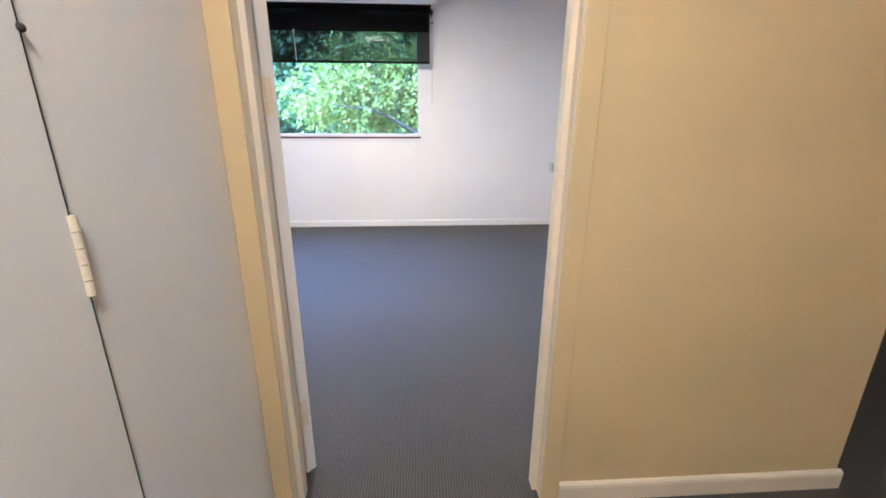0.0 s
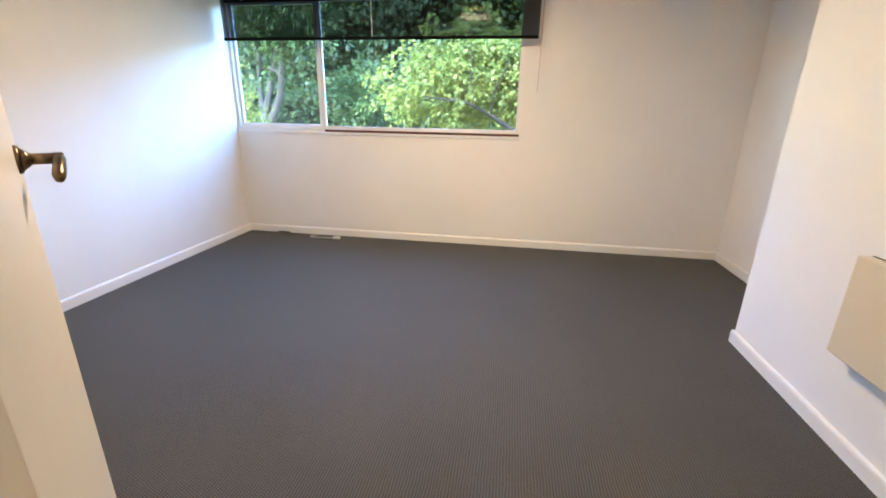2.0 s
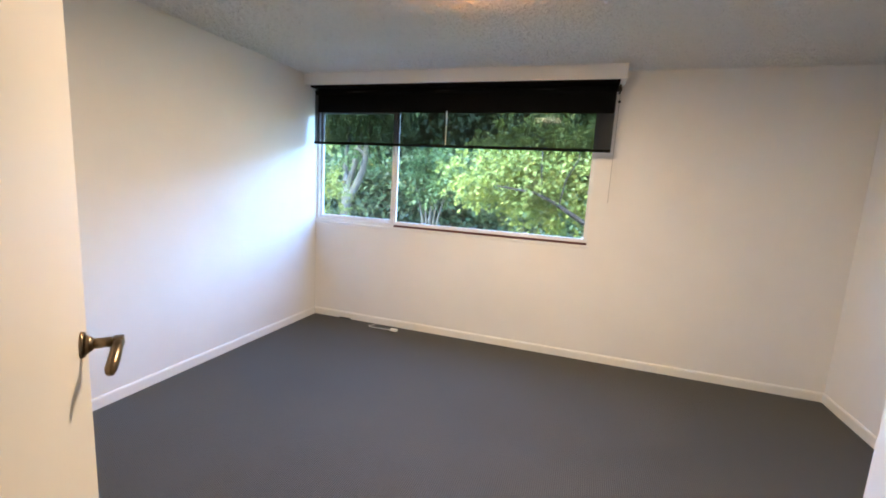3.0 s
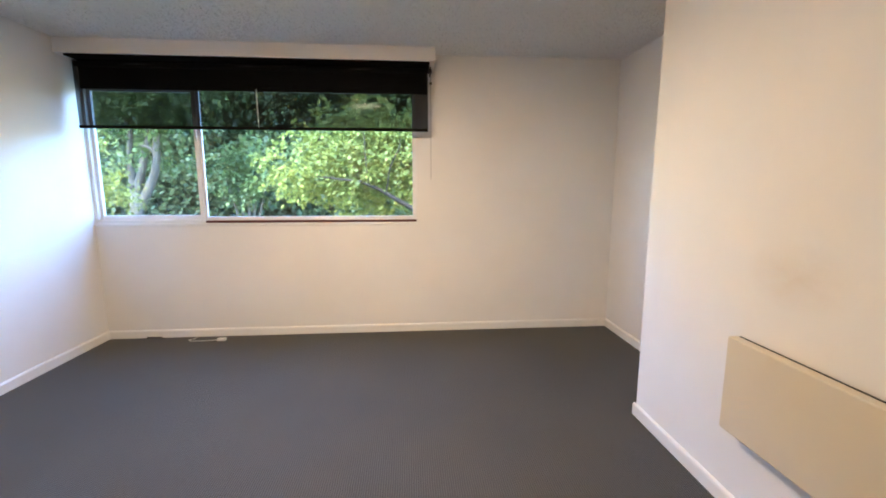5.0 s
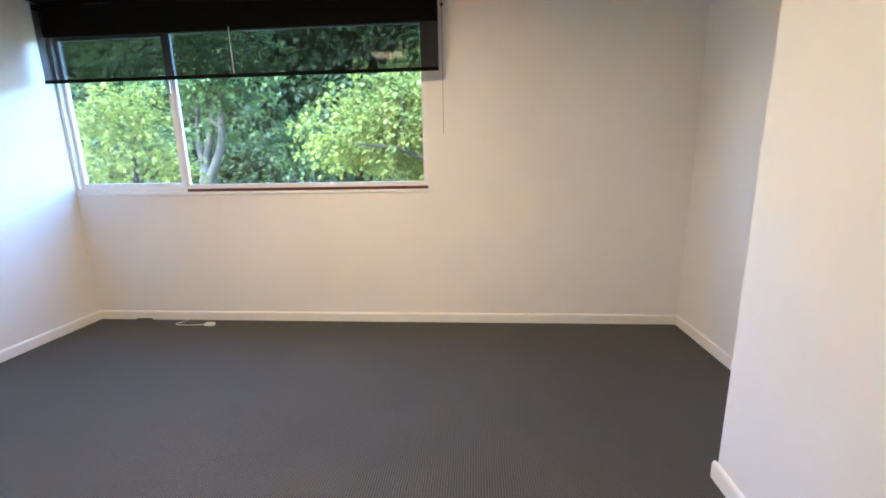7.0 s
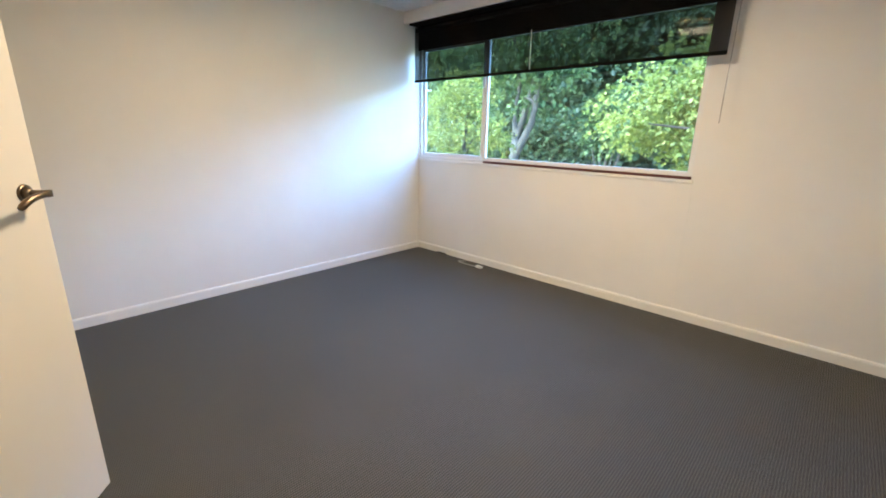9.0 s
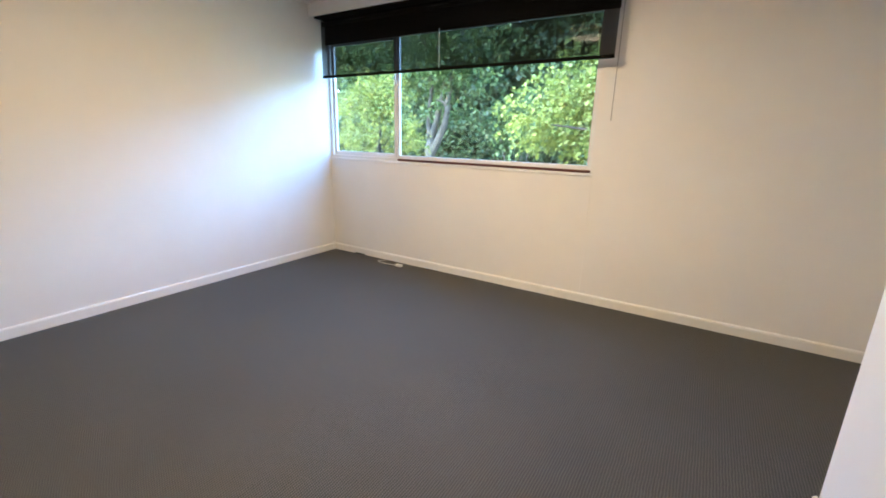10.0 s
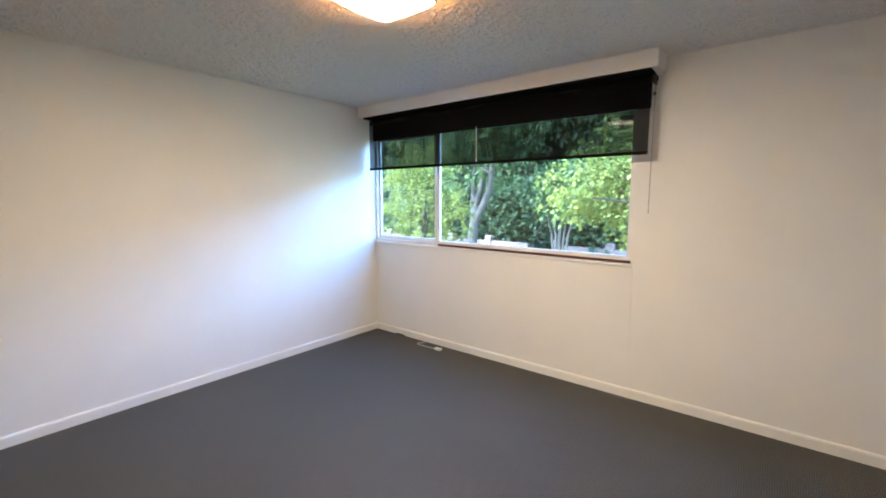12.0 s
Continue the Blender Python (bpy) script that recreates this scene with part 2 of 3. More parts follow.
def mesh_of(name, bm, mat, smooth=False):
    me = bpy.data.meshes.new(name)
    bm.to_mesh(me)
    bm.free()
    me.materials.append(mat)
    if smooth:
        me.polygons.foreach_set("use_smooth", [True] * len(me.polygons))
    return me


def part(name, bm, mat, parent, label="", smooth=False):
    ob = new(name, mesh_of(name, bm, mat, smooth))
    ob.parent = parent
    return tagged(ob, label)


def thing(name, label, category, at=(0, 0, 0), kind="", group=""):
    ob = new(name)
    ob.location = at
    return tagged(ob, label, category, group, kind)


def boxes(name, spans, mat, label, category="wall", bevel=0.0):
    """One piece of the setting from several butted blocks."""
    bm = bmesh.new()
    for a, b in spans:
        box_bm(bm, a, b, bevel)
    return tagged(new(name, mesh_of(name, bm, mat)), label, category, kind="structure")


def box_part(name, a, b, mat, parent, label="", bevel=0.002):
    bm = bmesh.new()
    box_bm(bm, a, b, bevel)
    return part(name, bm, mat, parent, label)


# ---- plan, in metres ----
WX, NY, EX = -2.76, 3.83, 1.755          # bedroom walls
PX, PY = 1.195, 2.273                    # projecting wall with the heater
SY = 0.12                                # bedroom side of the door wall
HY = -0.012                              # hall side of the door wall
JL, JR, DOOR_H = -0.495, 0.28, 2.04      # door opening
HX = -0.57                               # hall side wall
CEIL = 2.433
WL, WR, WB, WT = -2.76, -0.052, 1.012, 2.170   # window opening

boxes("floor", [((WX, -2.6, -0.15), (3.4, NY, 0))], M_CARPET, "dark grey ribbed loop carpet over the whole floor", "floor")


def ceiling():
    """Slab with the sprayed relief of the bedroom as real bumps on its underside."""
    bm = bmesh.new()
    box_bm(bm, (WX - 0.2, -2.8, CEIL + 0.004), (3.6, NY + 0.2, CEIL + 0.2))
    slab = bpy.data.meshes.new("slab")
    bm.to_mesh(slab)
    bm.free()
    step = 0.0125
    xs, ys = np.arange(WX - 0.01, EX + 0.02, step), np.arange(SY - 0.01, NY + 0.02, step)
    rng = np.random.default_rng(5)
    h = rng.random((len(xs), len(ys))) ** 2.2
    soft = (h + np.roll(h, 1, 0) + np.roll(h, 1, 1) + np.roll(np.roll(h, 1, 0), 1, 1)) / 4
    blob = rng.random((len(xs) // 2 + 2, len(ys) // 2 + 2)).repeat(2, 0).repeat(2, 1)[:len(xs), :len(ys)]
    z = CEIL + 0.004 - 0.007 * soft - 0.009 * h * (blob > 0.5) - 0.005 * blob
    gx, gy = np.meshgrid(xs, ys, indexing="ij")
    gx = gx + (rng.random(gx.shape) - 0.5) * step * 0.7
    gy = gy + (rng.random(gy.shape) - 0.5) * step * 0.7
    v = np.stack([gx, gy, z], 2).reshape(-1, 3)
    i, j = np.meshgrid(np.arange(len(xs) - 1), np.arange(len(ys) - 1), indexing="ij")
    a = (i * len(ys) + j).ravel() + len(slab.vertices)
    quads = np.stack([a, a + 1, a + 1 + len(ys), a + len(ys)], 1)
    verts = [tuple(p.co) for p in slab.vertices] + v.tolist()
    faces = [tuple(p.vertices) for p in slab.polygons] + quads.tolist()
    me = bpy.data.meshes.new("ceiling")
    me.from_pydata(verts, [], faces)
    me.materials.append(M_CEIL)
    bpy.data.meshes.remove(slab)
    return tagged(new("ceiling", me), "pale grey sprayed textured ceiling", "ceiling", kind="structure")


ceiling()
boxes("wall_west", [((WX - 0.2, -0.1, -0.15), (WX, NY + 0.085, CEIL))], M_WALL, "plain off-white painted plaster wall")
boxes("wall_north", [((WX, NY - 0.003, -0.15), (-0.035, NY + 0.11, WB)), ((-0.035, NY, -0.15), (EX + 0.2, NY + 0.11, WB)), ((WR, NY, WB), (EX + 0.2, NY + 0.11, WT)),
                     ((WX, NY, WT), (EX + 0.2, NY + 0.11, CEIL))], M_WALL, "off-white painted wall below and beside the window")
boxes("wall_east", [((EX, PY, -0.15), (EX + 0.2, NY, CEIL))], M_WALL, "off-white painted alcove wall")
boxes("wall_heater", [((PX, 0.05, 0), (1.34, PY, CEIL)), ((1.34, PY - 0.14, 0), (EX + 0.2, PY, CEIL))], M_SCORCH,
      "off-white projecting wall with a faint scorch above the heater")
for label, mat, ya, yb in (("off-white painted wall around the bedroom doorway", M_WALL, 0.05, SY), ("cream yellow painted hall wall around the bedroom doorway", M_CREAM, HY, 0.05)):
    boxes("wall_south", [((WX, ya, 0), (JL - 0.03, yb, CEIL)), ((JR + 0.03, ya, 0), (PX if yb == SY else 1.34, yb, CEIL)),
                         ((JL - 0.03, ya, DOOR_H + 0.03), (JR + 0.03, yb, CEIL))], mat, label)
boxes("hall_wall_west", [((HX - 0.15, -2.6, 0), (HX, HY, CEIL))], M_HALL, "cream painted hall side wall beside the cupboard door")
boxes("hall_wall_south", [((HX - 0.15, -2.75, 0), (3.4, -2.6, CEIL))], M_HALL, "cream painted hall end wall")
boxes("hall_wall_east", [((3.4, -2.75, 0), (3.55, PY, CEIL))], M_HALL, "cream painted far hall wall")
boxes("hall_wall_north", [((EX + 0.2, PY - 0.14, 0), (3.4, PY, CEIL))], M_HALL, "cream painted wall closing the hall")
boxes("pelmet", [((WX, 3.61, 2.318), (0.102, NY, CEIL - 0.002))], M_WALL, "off-white boxed pelmet above the window", "pelmet", 0.003)


def baseboard(p, q, out, label="white painted skirting board along the carpet", mat=M_TRIM):
    """A skirting from p to q on the floor; out: the way it stands off the wall."""
    p, q, o = Vector((*p, 0)), Vector((*q, 0)), Vector((*out, 0))
    prof = [(0, 0), (0.014, 0), (0.0145, 0.056), (0.012, 0.066), (0.006, 0.071), (0, 0.072)]
    bm = bmesh.new()
    n = max(2, int((q - p).length / 0.25))
    rows = []
    for k in range(n + 1):
        c = p.lerp(q, k / n)
        w = 0.0015 * noise.noise(c * 2.3)
        rows.append([bm.verts.new(c + o * d + Vector((0, 0, h + (w if h else 0)))) for d, h in prof])
    for a, b in zip(rows, rows[1:]):
        for k in range(len(prof) - 1):
            bm.faces.new((a[k], a[k + 1], b[k + 1], b[k]))
    bm.faces.new(rows[0])
    bm.faces.new(list(reversed(rows[-1])))
    bmesh.ops.recalc_face_normals(bm, faces=bm.faces)
    return tagged(new("baseboard", mesh_of("baseboard", bm, mat)), label, "baseboard", kind="structure")


baseboard((WX, SY), (WX, NY), (1, 0))
baseboard((WX, NY), (EX, NY), (0, -1), "white skirting under the window, scuffed along the carpet")
boxes("skirting_gap", [((-2.44, NY - 0.0165, 0.0), (-2.31, NY - 0.0135, 0.011))], M_DARK,
      "dark open joint at the foot of the skirting", "gap")
baseboard((EX, NY), (EX, PY), (-1, 0))
baseboard((EX, PY), (PX - 0.014, PY), (0, 1))
baseboard((PX, PY + 0.014), (PX, SY), (-1, 0), "white skirting below the heater with a small door stop")
baseboard((JR + 0.0745, HY), (1.34 + 0.014, HY), (0, -1), "cream skirting along the hall wall", M_JAMB)
baseboard((1.34, HY - 0.014), (1.34, PY - 0.14), (1, 0), "white skirting round the hall corner")
baseboard((WX, SY), (JL - 0.09, SY), (0, 1))


# ---- window ----
def window():
    w = thing("window_1", "white painted sliding window with two panes", "window", kind="structure")
    y0, y1 = NY + 0.004, NY + 0.075
    box_part("window_frame", (WL, y0, WB + 0.022), (WL + 0.026, y1, WT), M_FRAME, w)
    box_part("window_frame", (WR - 0.012, y0, WB + 0.022), (WR, y1, WT), M_FRAME, w)
    box_part("window_frame", (WL, y0, WT - 0.035), (WR, y1, WT), M_FRAME, w)
    box_part("window_frame", (WL, y0, WB), (WR, y1, WB + 0.03), M_FRAME, w)
    ml, mr = -1.900, -1.822
    # fixed left light: slim stiles set back
    left = part("sash", frame_bm(WL + 0.026, ml + 0.03, WB + 0.03, WT - 0.035, y0 + 0.03, y0 + 0.06, 0.026, 0.038), M_FRAME, w)
    box_part("pane", (WL + 0.046, y0 + 0.043, WB + 0.06), (ml + 0.01, y0 + 0.047, WT - 0.06), M_GLASS, left, bevel=0)
    right = part("sash", frame_bm(ml + 0.03, WR - 0.012, WB + 0.03, WT - 0.035, y0 + 0.006, y0 + 0.030, 0.022, 0.026), M_FRAME, w)
    box_part("pane", (mr, y0 + 0.016, WB + 0.05), (WR - 0.028, y0 + 0.020, WT - 0.055), M_GLASS, right, bevel=0)
    box_part("sash_stile", (ml - 0.005, y0 - 0.002, WB + 0.03), (ml + 0.028, y0 + 0.03, WT - 0.035), M_FRAME, w)
    box_part("latch", (ml + 0.004, y0 - 0.014, 1.70), (ml + 0.022, y0 - 0.002, 1.80), M_STEEL, w, "small metal sash latch", 0.003)
    box_part("sash_strip", (-1.862, NY - 0.006, WB + 0.004), (WR - 0.002, NY + 0.02, WB + 0.024), M_STRIP, w, "dark red timber strip", 0.003)
    box_part("window_sill", (WL + 0.002, NY - 0.012, WB - 0.022), (WR + 0.012, NY + 0.07, WB + 0.001), M_FRAME, w, bevel=0.004)
    for p in w.children_recursive:
        if p.name.startswith("pane"):
            p.visible_shadow = False
    return w


def frame_bm(x0, x1, z0, z1, y0, y1, side, rail):
    bm = bmesh.new()
    box_bm(bm, (x0, y0, z0), (x0 + side, y1, z1), 0.002)
    box_bm(bm, (x1 - side, y0, z0), (x1, y1, z1), 0.002)
    box_bm(bm, (x0 + side, y0, z0), (x1 - side, y1, z0 + rail), 0.002)
    box_bm(bm, (x0 + side, y0, z1 - rail), (x1 - side, y1, z1), 0.002)
    return bm


window()


def blind():
    b = thing("roller_blind", "charcoal sunscreen roller blind drawn a third down the window", "blind", kind="")
    x0, x1, y = -2.705, 0.046, 3.712
    bm = bmesh.new()
    nx = 60
    rows = []
    for z in np.linspace(1.80, 2.298, 9):
        rows.append([bm.verts.new((x0 + (x1 - x0) * k / nx, y + 0.0015 * math.sin(k * 0.33 + z * 2), z)) for k in range(nx + 1)])
    for a, c in zip(rows, rows[1:]):
        for k in range(nx):
            bm.faces.new((a[k], a[k + 1], c[k + 1], c[k]))
    part("cloth", bm, M_BLIND, b)
    box_part("headrail", (x0 + 0.012, 3.618, 2.300), (x1 + 0.012, y + 0.06, 2.317), M_BLACK, b, "slim black headrail", 0.003)
    # added black sheet that keeps the upper band of the screen black
    box_part("black_backing", (x0 + 0.01, y + 0.040, 2.090), (x1 - 0.004, y + 0.0415, 2.30), M_BLACK, b, "black backing sheet behind the top of the screen", 0)
    bm = bmesh.new()
    cyl_bm(bm, (x0 + 0.005, y + 0.022, 2.272), (x1 + 0.01, y + 0.022, 2.272), 0.021, n=20)
    part("roller_tube", bm, M_DARK, b, smooth=True)
    box_part("bottom_rail", (x0, y - 0.007, 1.782), (x1, y + 0.007, 1.805), M_BLACK, b, "black bottom rail", 0.003)
    bm = bmesh.new()
    box_bm(bm, (x1 + 0.012, y - 0.02, 2.235), (x1 + 0.026, y + 0.05, 2.297), 0.003)
    cyl_bm(bm, (x1 + 0.008, y + 0.02, 2.270), (x1 + 0.034, y + 0.02, 2.270), 0.016)
    part("bracket", bm, M_DARK, b, "black end bracket")
    bm = bmesh.new()
    for k in range(2):
        cyl_bm(bm, (x1 + 0.024, y - 0.004 + 0.018 * k, 1.385), (x1 + 0.024, y - 0.002 + 0.018 * k, 2.24), 0.0013, n=6)
    cyl_bm(bm, (x1 + 0.024, y - 0.004, 1.386), (x1 + 0.024, y + 0.014, 1.386), 0.0016, n=6)
    part("chain", bm, M_CHAIN, b, "thin grey bead chain")
    bm = bmesh.new()
    bmesh.ops.create_icosphere(bm, subdivisions=2, radius=0.011, matrix=Matrix.Translation((x1 + 0.024, y - 0.004, 2.17)))
    part("chain_stop", bm, M_DARK, b, smooth=True)
    bm = bmesh.new()
    cyl_bm(bm, (-1.333, y - 0.003, 1.795), (-1.337, y - 0.003, 2.098), 0.0024, n=6)
    part("cord", bm, M_PLASTIC, b, "thin white cord")
    return b


blind()


# ---- door, jambs ----
def jambs():
    t = thing("door_frame", "cream painted rebated timber door frame with chipped paint", "door frame", kind="structure")
    for side, x in ((-1, JL), (1, JR)):
        bm = bmesh.new()
        prof = [(0.016, SY), (0.016, 0.072), (0, 0.070), (0, 0.028), (0.016, 0.026), (0.016, HY), (0.03, HY), (0.03, SY)]
        low = [bm.verts.new((x + side * d, y, 0.0)) for d, y in prof]
        top = [bm.verts.new((x + side * d, y, DOOR_H)) for d, y in prof]
        for k in range(len(prof)):
            j = (k + 1) % len(prof)
            bm.faces.new((low[k], low[j], top[j], top[k]))
        bm.faces.new(low)
        bm.faces.new(top)
        bmesh.ops.recalc_face_normals(bm, faces=bm.faces)
        part("jamb", bm, M_JAMB, t)
        x0, x1 = sorted((x + side * 0.016, x + side * 0.074 if side > 0 else HX))
        box_part("architrave", (x0, HY - 0.012, 0), (x1, HY - 0.0005, DOOR_H + 0.074), M_CREAM, t, bevel=0.004)
    bm = bmesh.new()
    box_bm(bm, (JL, 0.026, DOOR_H), (JR, SY, DOOR_H + 0.03), 0.002)
    box_bm(bm, (JL - 0.016, HY - 0.012, DOOR_H + 0.016), (JR + 0.016, HY - 0.0005, DOOR_H + 0.074), 0.003)
    part("head", bm, M_JAMB, t)
    # strike plate with lip
    JX = JR + 0.016
    bm = bmesh.new()
    box_bm(bm, (JX - 0.0025, 0.074, 1.082), (JX + 0.001, 0.112, 1.140), 0.0008)
    box_bm(bm, (JX - 0.014, 0.110, 1.084), (JX + 0.001, 0.126, 1.108), 0.004)
    plate = part("strike_plate", bm, M_STEEL, t, "worn steel strike plate")
    bm = bmesh.new()
    box_bm(bm, (JX - 0.0040, 0.083, 1.098), (JX - 0.0015, 0.097, 1.126), 0.0008)
    part("latch_hole", bm, M_DARK, plate)
    for z in (1.089, 1.134):
        bm = bmesh.new()
        cyl_bm(bm, (JX - 0.0048, 0.090, z), (JX - 0.002, 0.090, z), 0.0032, n=12)
        part("screw", bm, M_STEEL, plate)
    return t


jambs()

DOOR_U = Vector((-0.770, 0.638, 0)).normalized()
DOOR_N = Vector((0.638, 0.770, 0)).normalized()


def bedroom_door():
    m = Matrix((( DOOR_U.x, DOOR_N.x, 0, JL - 0.012), (DOOR_U.y, DOOR_N.y, 0, SY + 0.010), (0, 0, 1, 0), (0, 0, 0, 1)))
    d = thing("door_1", "cream painted flush bedroom door standing wide open", "door", kind="structure")
    d.matrix_world = m
    wide, thick = 0.755, 0.038
    leaf = box_part("leaf", (0.003, 0, 0.012), (wide, thick, DOOR_H - 0.006), M_DOOR, d, bevel=0.0018)
    for z in (0.26, 1.285, 1.83):
        bm = bmesh.new()
        for k in range(5):
            cyl_bm(bm, (-0.003, -0.004, z - 0.05 + 0.0202 * k), (-0.003, -0.004, z - 0.05 + 0.0202 * k + 0.0188), 0.0058, n=12)
        box_bm(bm, (0.0018, 0.004, z - 0.05), (0.0032, 0.026, z + 0.05), 0.0004)
        part("hinge", bm, M_JAMB, d, "painted-over butt hinge")
    # lever handle on the visible face
    hx, hz = wide - 0.062, 1.10
    bm = bmesh.new()
    cyl_bm(bm, (hx, thick, hz), (hx, thick + 0.006, hz), 0.027, 0.025, n=28)
    cyl_bm(bm, (hx, thick + 0.006, hz), (hx, thick + 0.020, hz), 0.022, 0.011, n=28)
    rose = part("handle_rose", bm, M_BRASS, d, "tarnished bronze rose", True)
    bm = bmesh.new()
    cyl_bm(bm, (hx, thick + 0.016, hz), (hx, thick + 0.062, hz), 0.0105, n=20)
    box_bm(bm, (hx - 0.011, thick + 0.050, hz - 0.0105), (hx + 0.0105, thick + 0.068, hz + 0.0105), 0.003)
    pts = [(-0.008, 0.060, 0.0, 0.0095), (-0.030, 0.060, -0.002, 0.0095), (-0.052, 0.059, -0.006, 0.0095), (-0.072, 0.057, -0.014, 0.0100), (-0.088, 0.055, -0.024, 0.0098), (-0.096, 0.054, -0.030, 0.007)]
    tube(bm, [((hx + a, thick + b, hz + c), r) for a, b, c, r in pts], 14)
    part("lever", bm, M_BRASS, d, "tarnished bronze lever", True)
    bm = bmesh.new()
    box_bm(bm, (wide - 0.001, 0.008, hz - 0.03), (wide + 0.0015, 0.030, hz + 0.03), 0.0005)
    part("latch_plate", bm, M_STEEL, d)
    return d


bedroom_door()


# ---- heater, small things in the bedroom ----
def heater():
    h = thing("panel_heater", "cream enamelled flat wall panel heater", "heater")
    x0, x1, y0, y1, z0, z1 = 1.112, 1.160, 0.55, 1.545, 0.378, 0.755
    box_part("casing", (x0, y0, z0), (x1, y1, z1), M_HEATER, h, bevel=0.006)
    # plate coloured dark to give the shade between casing and wall
    box_part("back_plate", (x1, y0 + 0.03, z0 + 0.03), (PX, y1 - 0.02, z1 - 0.05), M_DARK, h, "back plate coloured dark as the shade behind the casing")
    # dark strip on the casing top stands in for the shaded gap at the wall
    box_part("gap_shade_strip", (x0 + 0.036, y0 + 0.015, z1 - 0.0005), (x1 - 0.003, y1 - 0.012, z1 + 0.0015), M_DARK, h, "dark strip painted for the shade gap behind the heater top")
    for y in (y0 + 0.12, y1 - 0.12):
        box_part("wall_bracket", (x1 - 0.002, y - 0.02, z0 + 0.01), (PX, y + 0.02, z0 + 0.05), M_STEEL, h)
    return h


heater()


def door_stop():
    d = thing("door_stop", "small white door stop fixed to the skirting", "door stop")
    x = PX - 0.014
    bm = bmesh.new()
    cyl_bm(bm, (x + 0.001, 1.09, 0.036), (x - 0.022, 1.09, 0.036), 0.008, 0.006, n=14)
    part("peg", bm, M_PLASTIC, d, smooth=True)
    bm = bmesh.new()
    cyl_bm(bm, (x - 0.022, 1.09, 0.036), (x - 0.028, 1.09, 0.036), 0.0085, n=14)
    part("rubber_tip", bm, M_CHAIN, d, "grey rubber tip", True)


door_stop()


def cable():
    c = thing("phone_socket", "loose white phone socket on its cable on the carpet", "socket")
    box_part("socket_body", (-1.795, 3.69, 0.0), (-1.725, 3.728, 0.02), M_PLASTIC, c, bevel=0.004)
    cu = bmesh.new()
    pts = [Vector(p) for p in ((-1.795, 3.708, 0.006), (-1.87, 3.704, 0.004), (-1.95, 3.700, 0.004), (-2.02, 3.703, 0.004), (-2.045, 3.725, 0.004), (-2.01, 3.765, 0.004), (-1.985, 3.815, 0.012))]
    for a, b in zip(pts, pts[1:]):
        cyl_bm(cu, a, b, 0.0028, n=8)
    part("cable", cu, M_PLASTIC, c)


cable()


def ceiling_lamp(name, x, y, mat, label):
    """Square oyster lamp: a bowed opal glass tray in a thin metal band, held a little below the ceiling."""
    t = thing(name, label, "ceiling lamp")
    s, zb = 0.178, 2.345
    bm = bmesh.new()
    n = 14
    grid = {}
    for i in range(n + 1):
        for j in range(n + 1):
            u, v = 2 * i / n - 1, 2 * j / n - 1
            bow = 0.90 + 0.10 * (1 - v * v), 0.90 + 0.10 * (1 - u * u)
            grid[i, j] = bm.verts.new((x + s * u * bow[0], y + s * v * bow[1], zb - 0.022 * (1 - u * u) * (1 - v * v)))
    for i in range(n):
        for j in range(n):
            bm.faces.new((grid[i, j], grid[i, j + 1], grid[i + 1, j + 1], grid[i + 1, j]))
    ret = bmesh.ops.extrude_face_region(bm, geom=list(bm.faces))
    for v in ret["geom"]:
        if isinstance(v, bmesh.types.BMVert):
            v.co.z = zb + 0.012
    bmesh.ops.recalc_face_normals(bm, faces=bm.faces)
    rim = bm.copy()
    bmesh.ops.delete(bm, geom=[f for f in bm.faces if f.normal.z > -0.3], context="FACES")
    bmesh.ops.delete(rim, geom=[f for f in rim.faces if f.normal.z <= -0.3], context="FACES")
    part("glass_tray", bm, mat, t, "glowing opal glass")
    part("glass_lip", rim, M_LIP, t, "orange glowing upper lip")
    for k in range(4):
        bm = bmesh.new()
        rows = []
        for i in range(13):
            u = 2 * i / 12 - 1
            r = s * (0.90 + 0.10 * (1 - u * u)) + 0.003
            p = Matrix.Rotation(k * math.pi / 2, 3, "Z") @ Vector((u * s * 0.93, -r, 0))
            q = Matrix.Rotation(k * math.pi / 2, 3, "Z") @ Vector((u * s * 0.93, -r - 0.003, 0))
            rows.append([bm.verts.new((x + a.x, y + a.y, z)) for a, z in ((p, zb - 0.004), (q, zb - 0.004), (q, zb + 0.027), (p, zb + 0.027))])
        for a, b in zip(rows, rows[1:]):
            for i in range(4):
                bm.faces.new((a[i], a[(i + 1) % 4], b[(i + 1) % 4], b[i]))
        bm.faces.new(rows[0])
        bm.faces.new(rows[-1])
        bmesh.ops.recalc_face_normals(bm, faces=bm.faces)
        part("band", bm, M_CHROME_BAND, t)
    for i in (-1, 1):
        for j in (-1, 1):
            bm = bmesh.new()
            cyl_bm(bm, (x + i * s * 0.9, y + j * s * 0.9, zb - 0.006), (x + i * s * 0.9, y + j * s * 0.9, zb + 0.028), 0.006, n=10)
            part("corner_clip", bm, M_CHROME_BAND, t)
    box_part("base_plate", (x - 0.05, y - 0.05, zb + 0.012), (x + 0.05, y + 0.05, CEIL), M_PLASTIC, t)
    return t


ceiling_lamp("ceiling_lamp", -0.66, 1.97, M_LAMP, "square opal glass ceiling lamp glowing warm")
# out of view: added as the hall's light source, its shape borrowed from the bedroom
ceiling_lamp("unseen_hall_lamp", -0.15, -1.4, M_HALL_LAMP, "unseen warm hall lamp added to light the hall, shaped like the bedroom one")


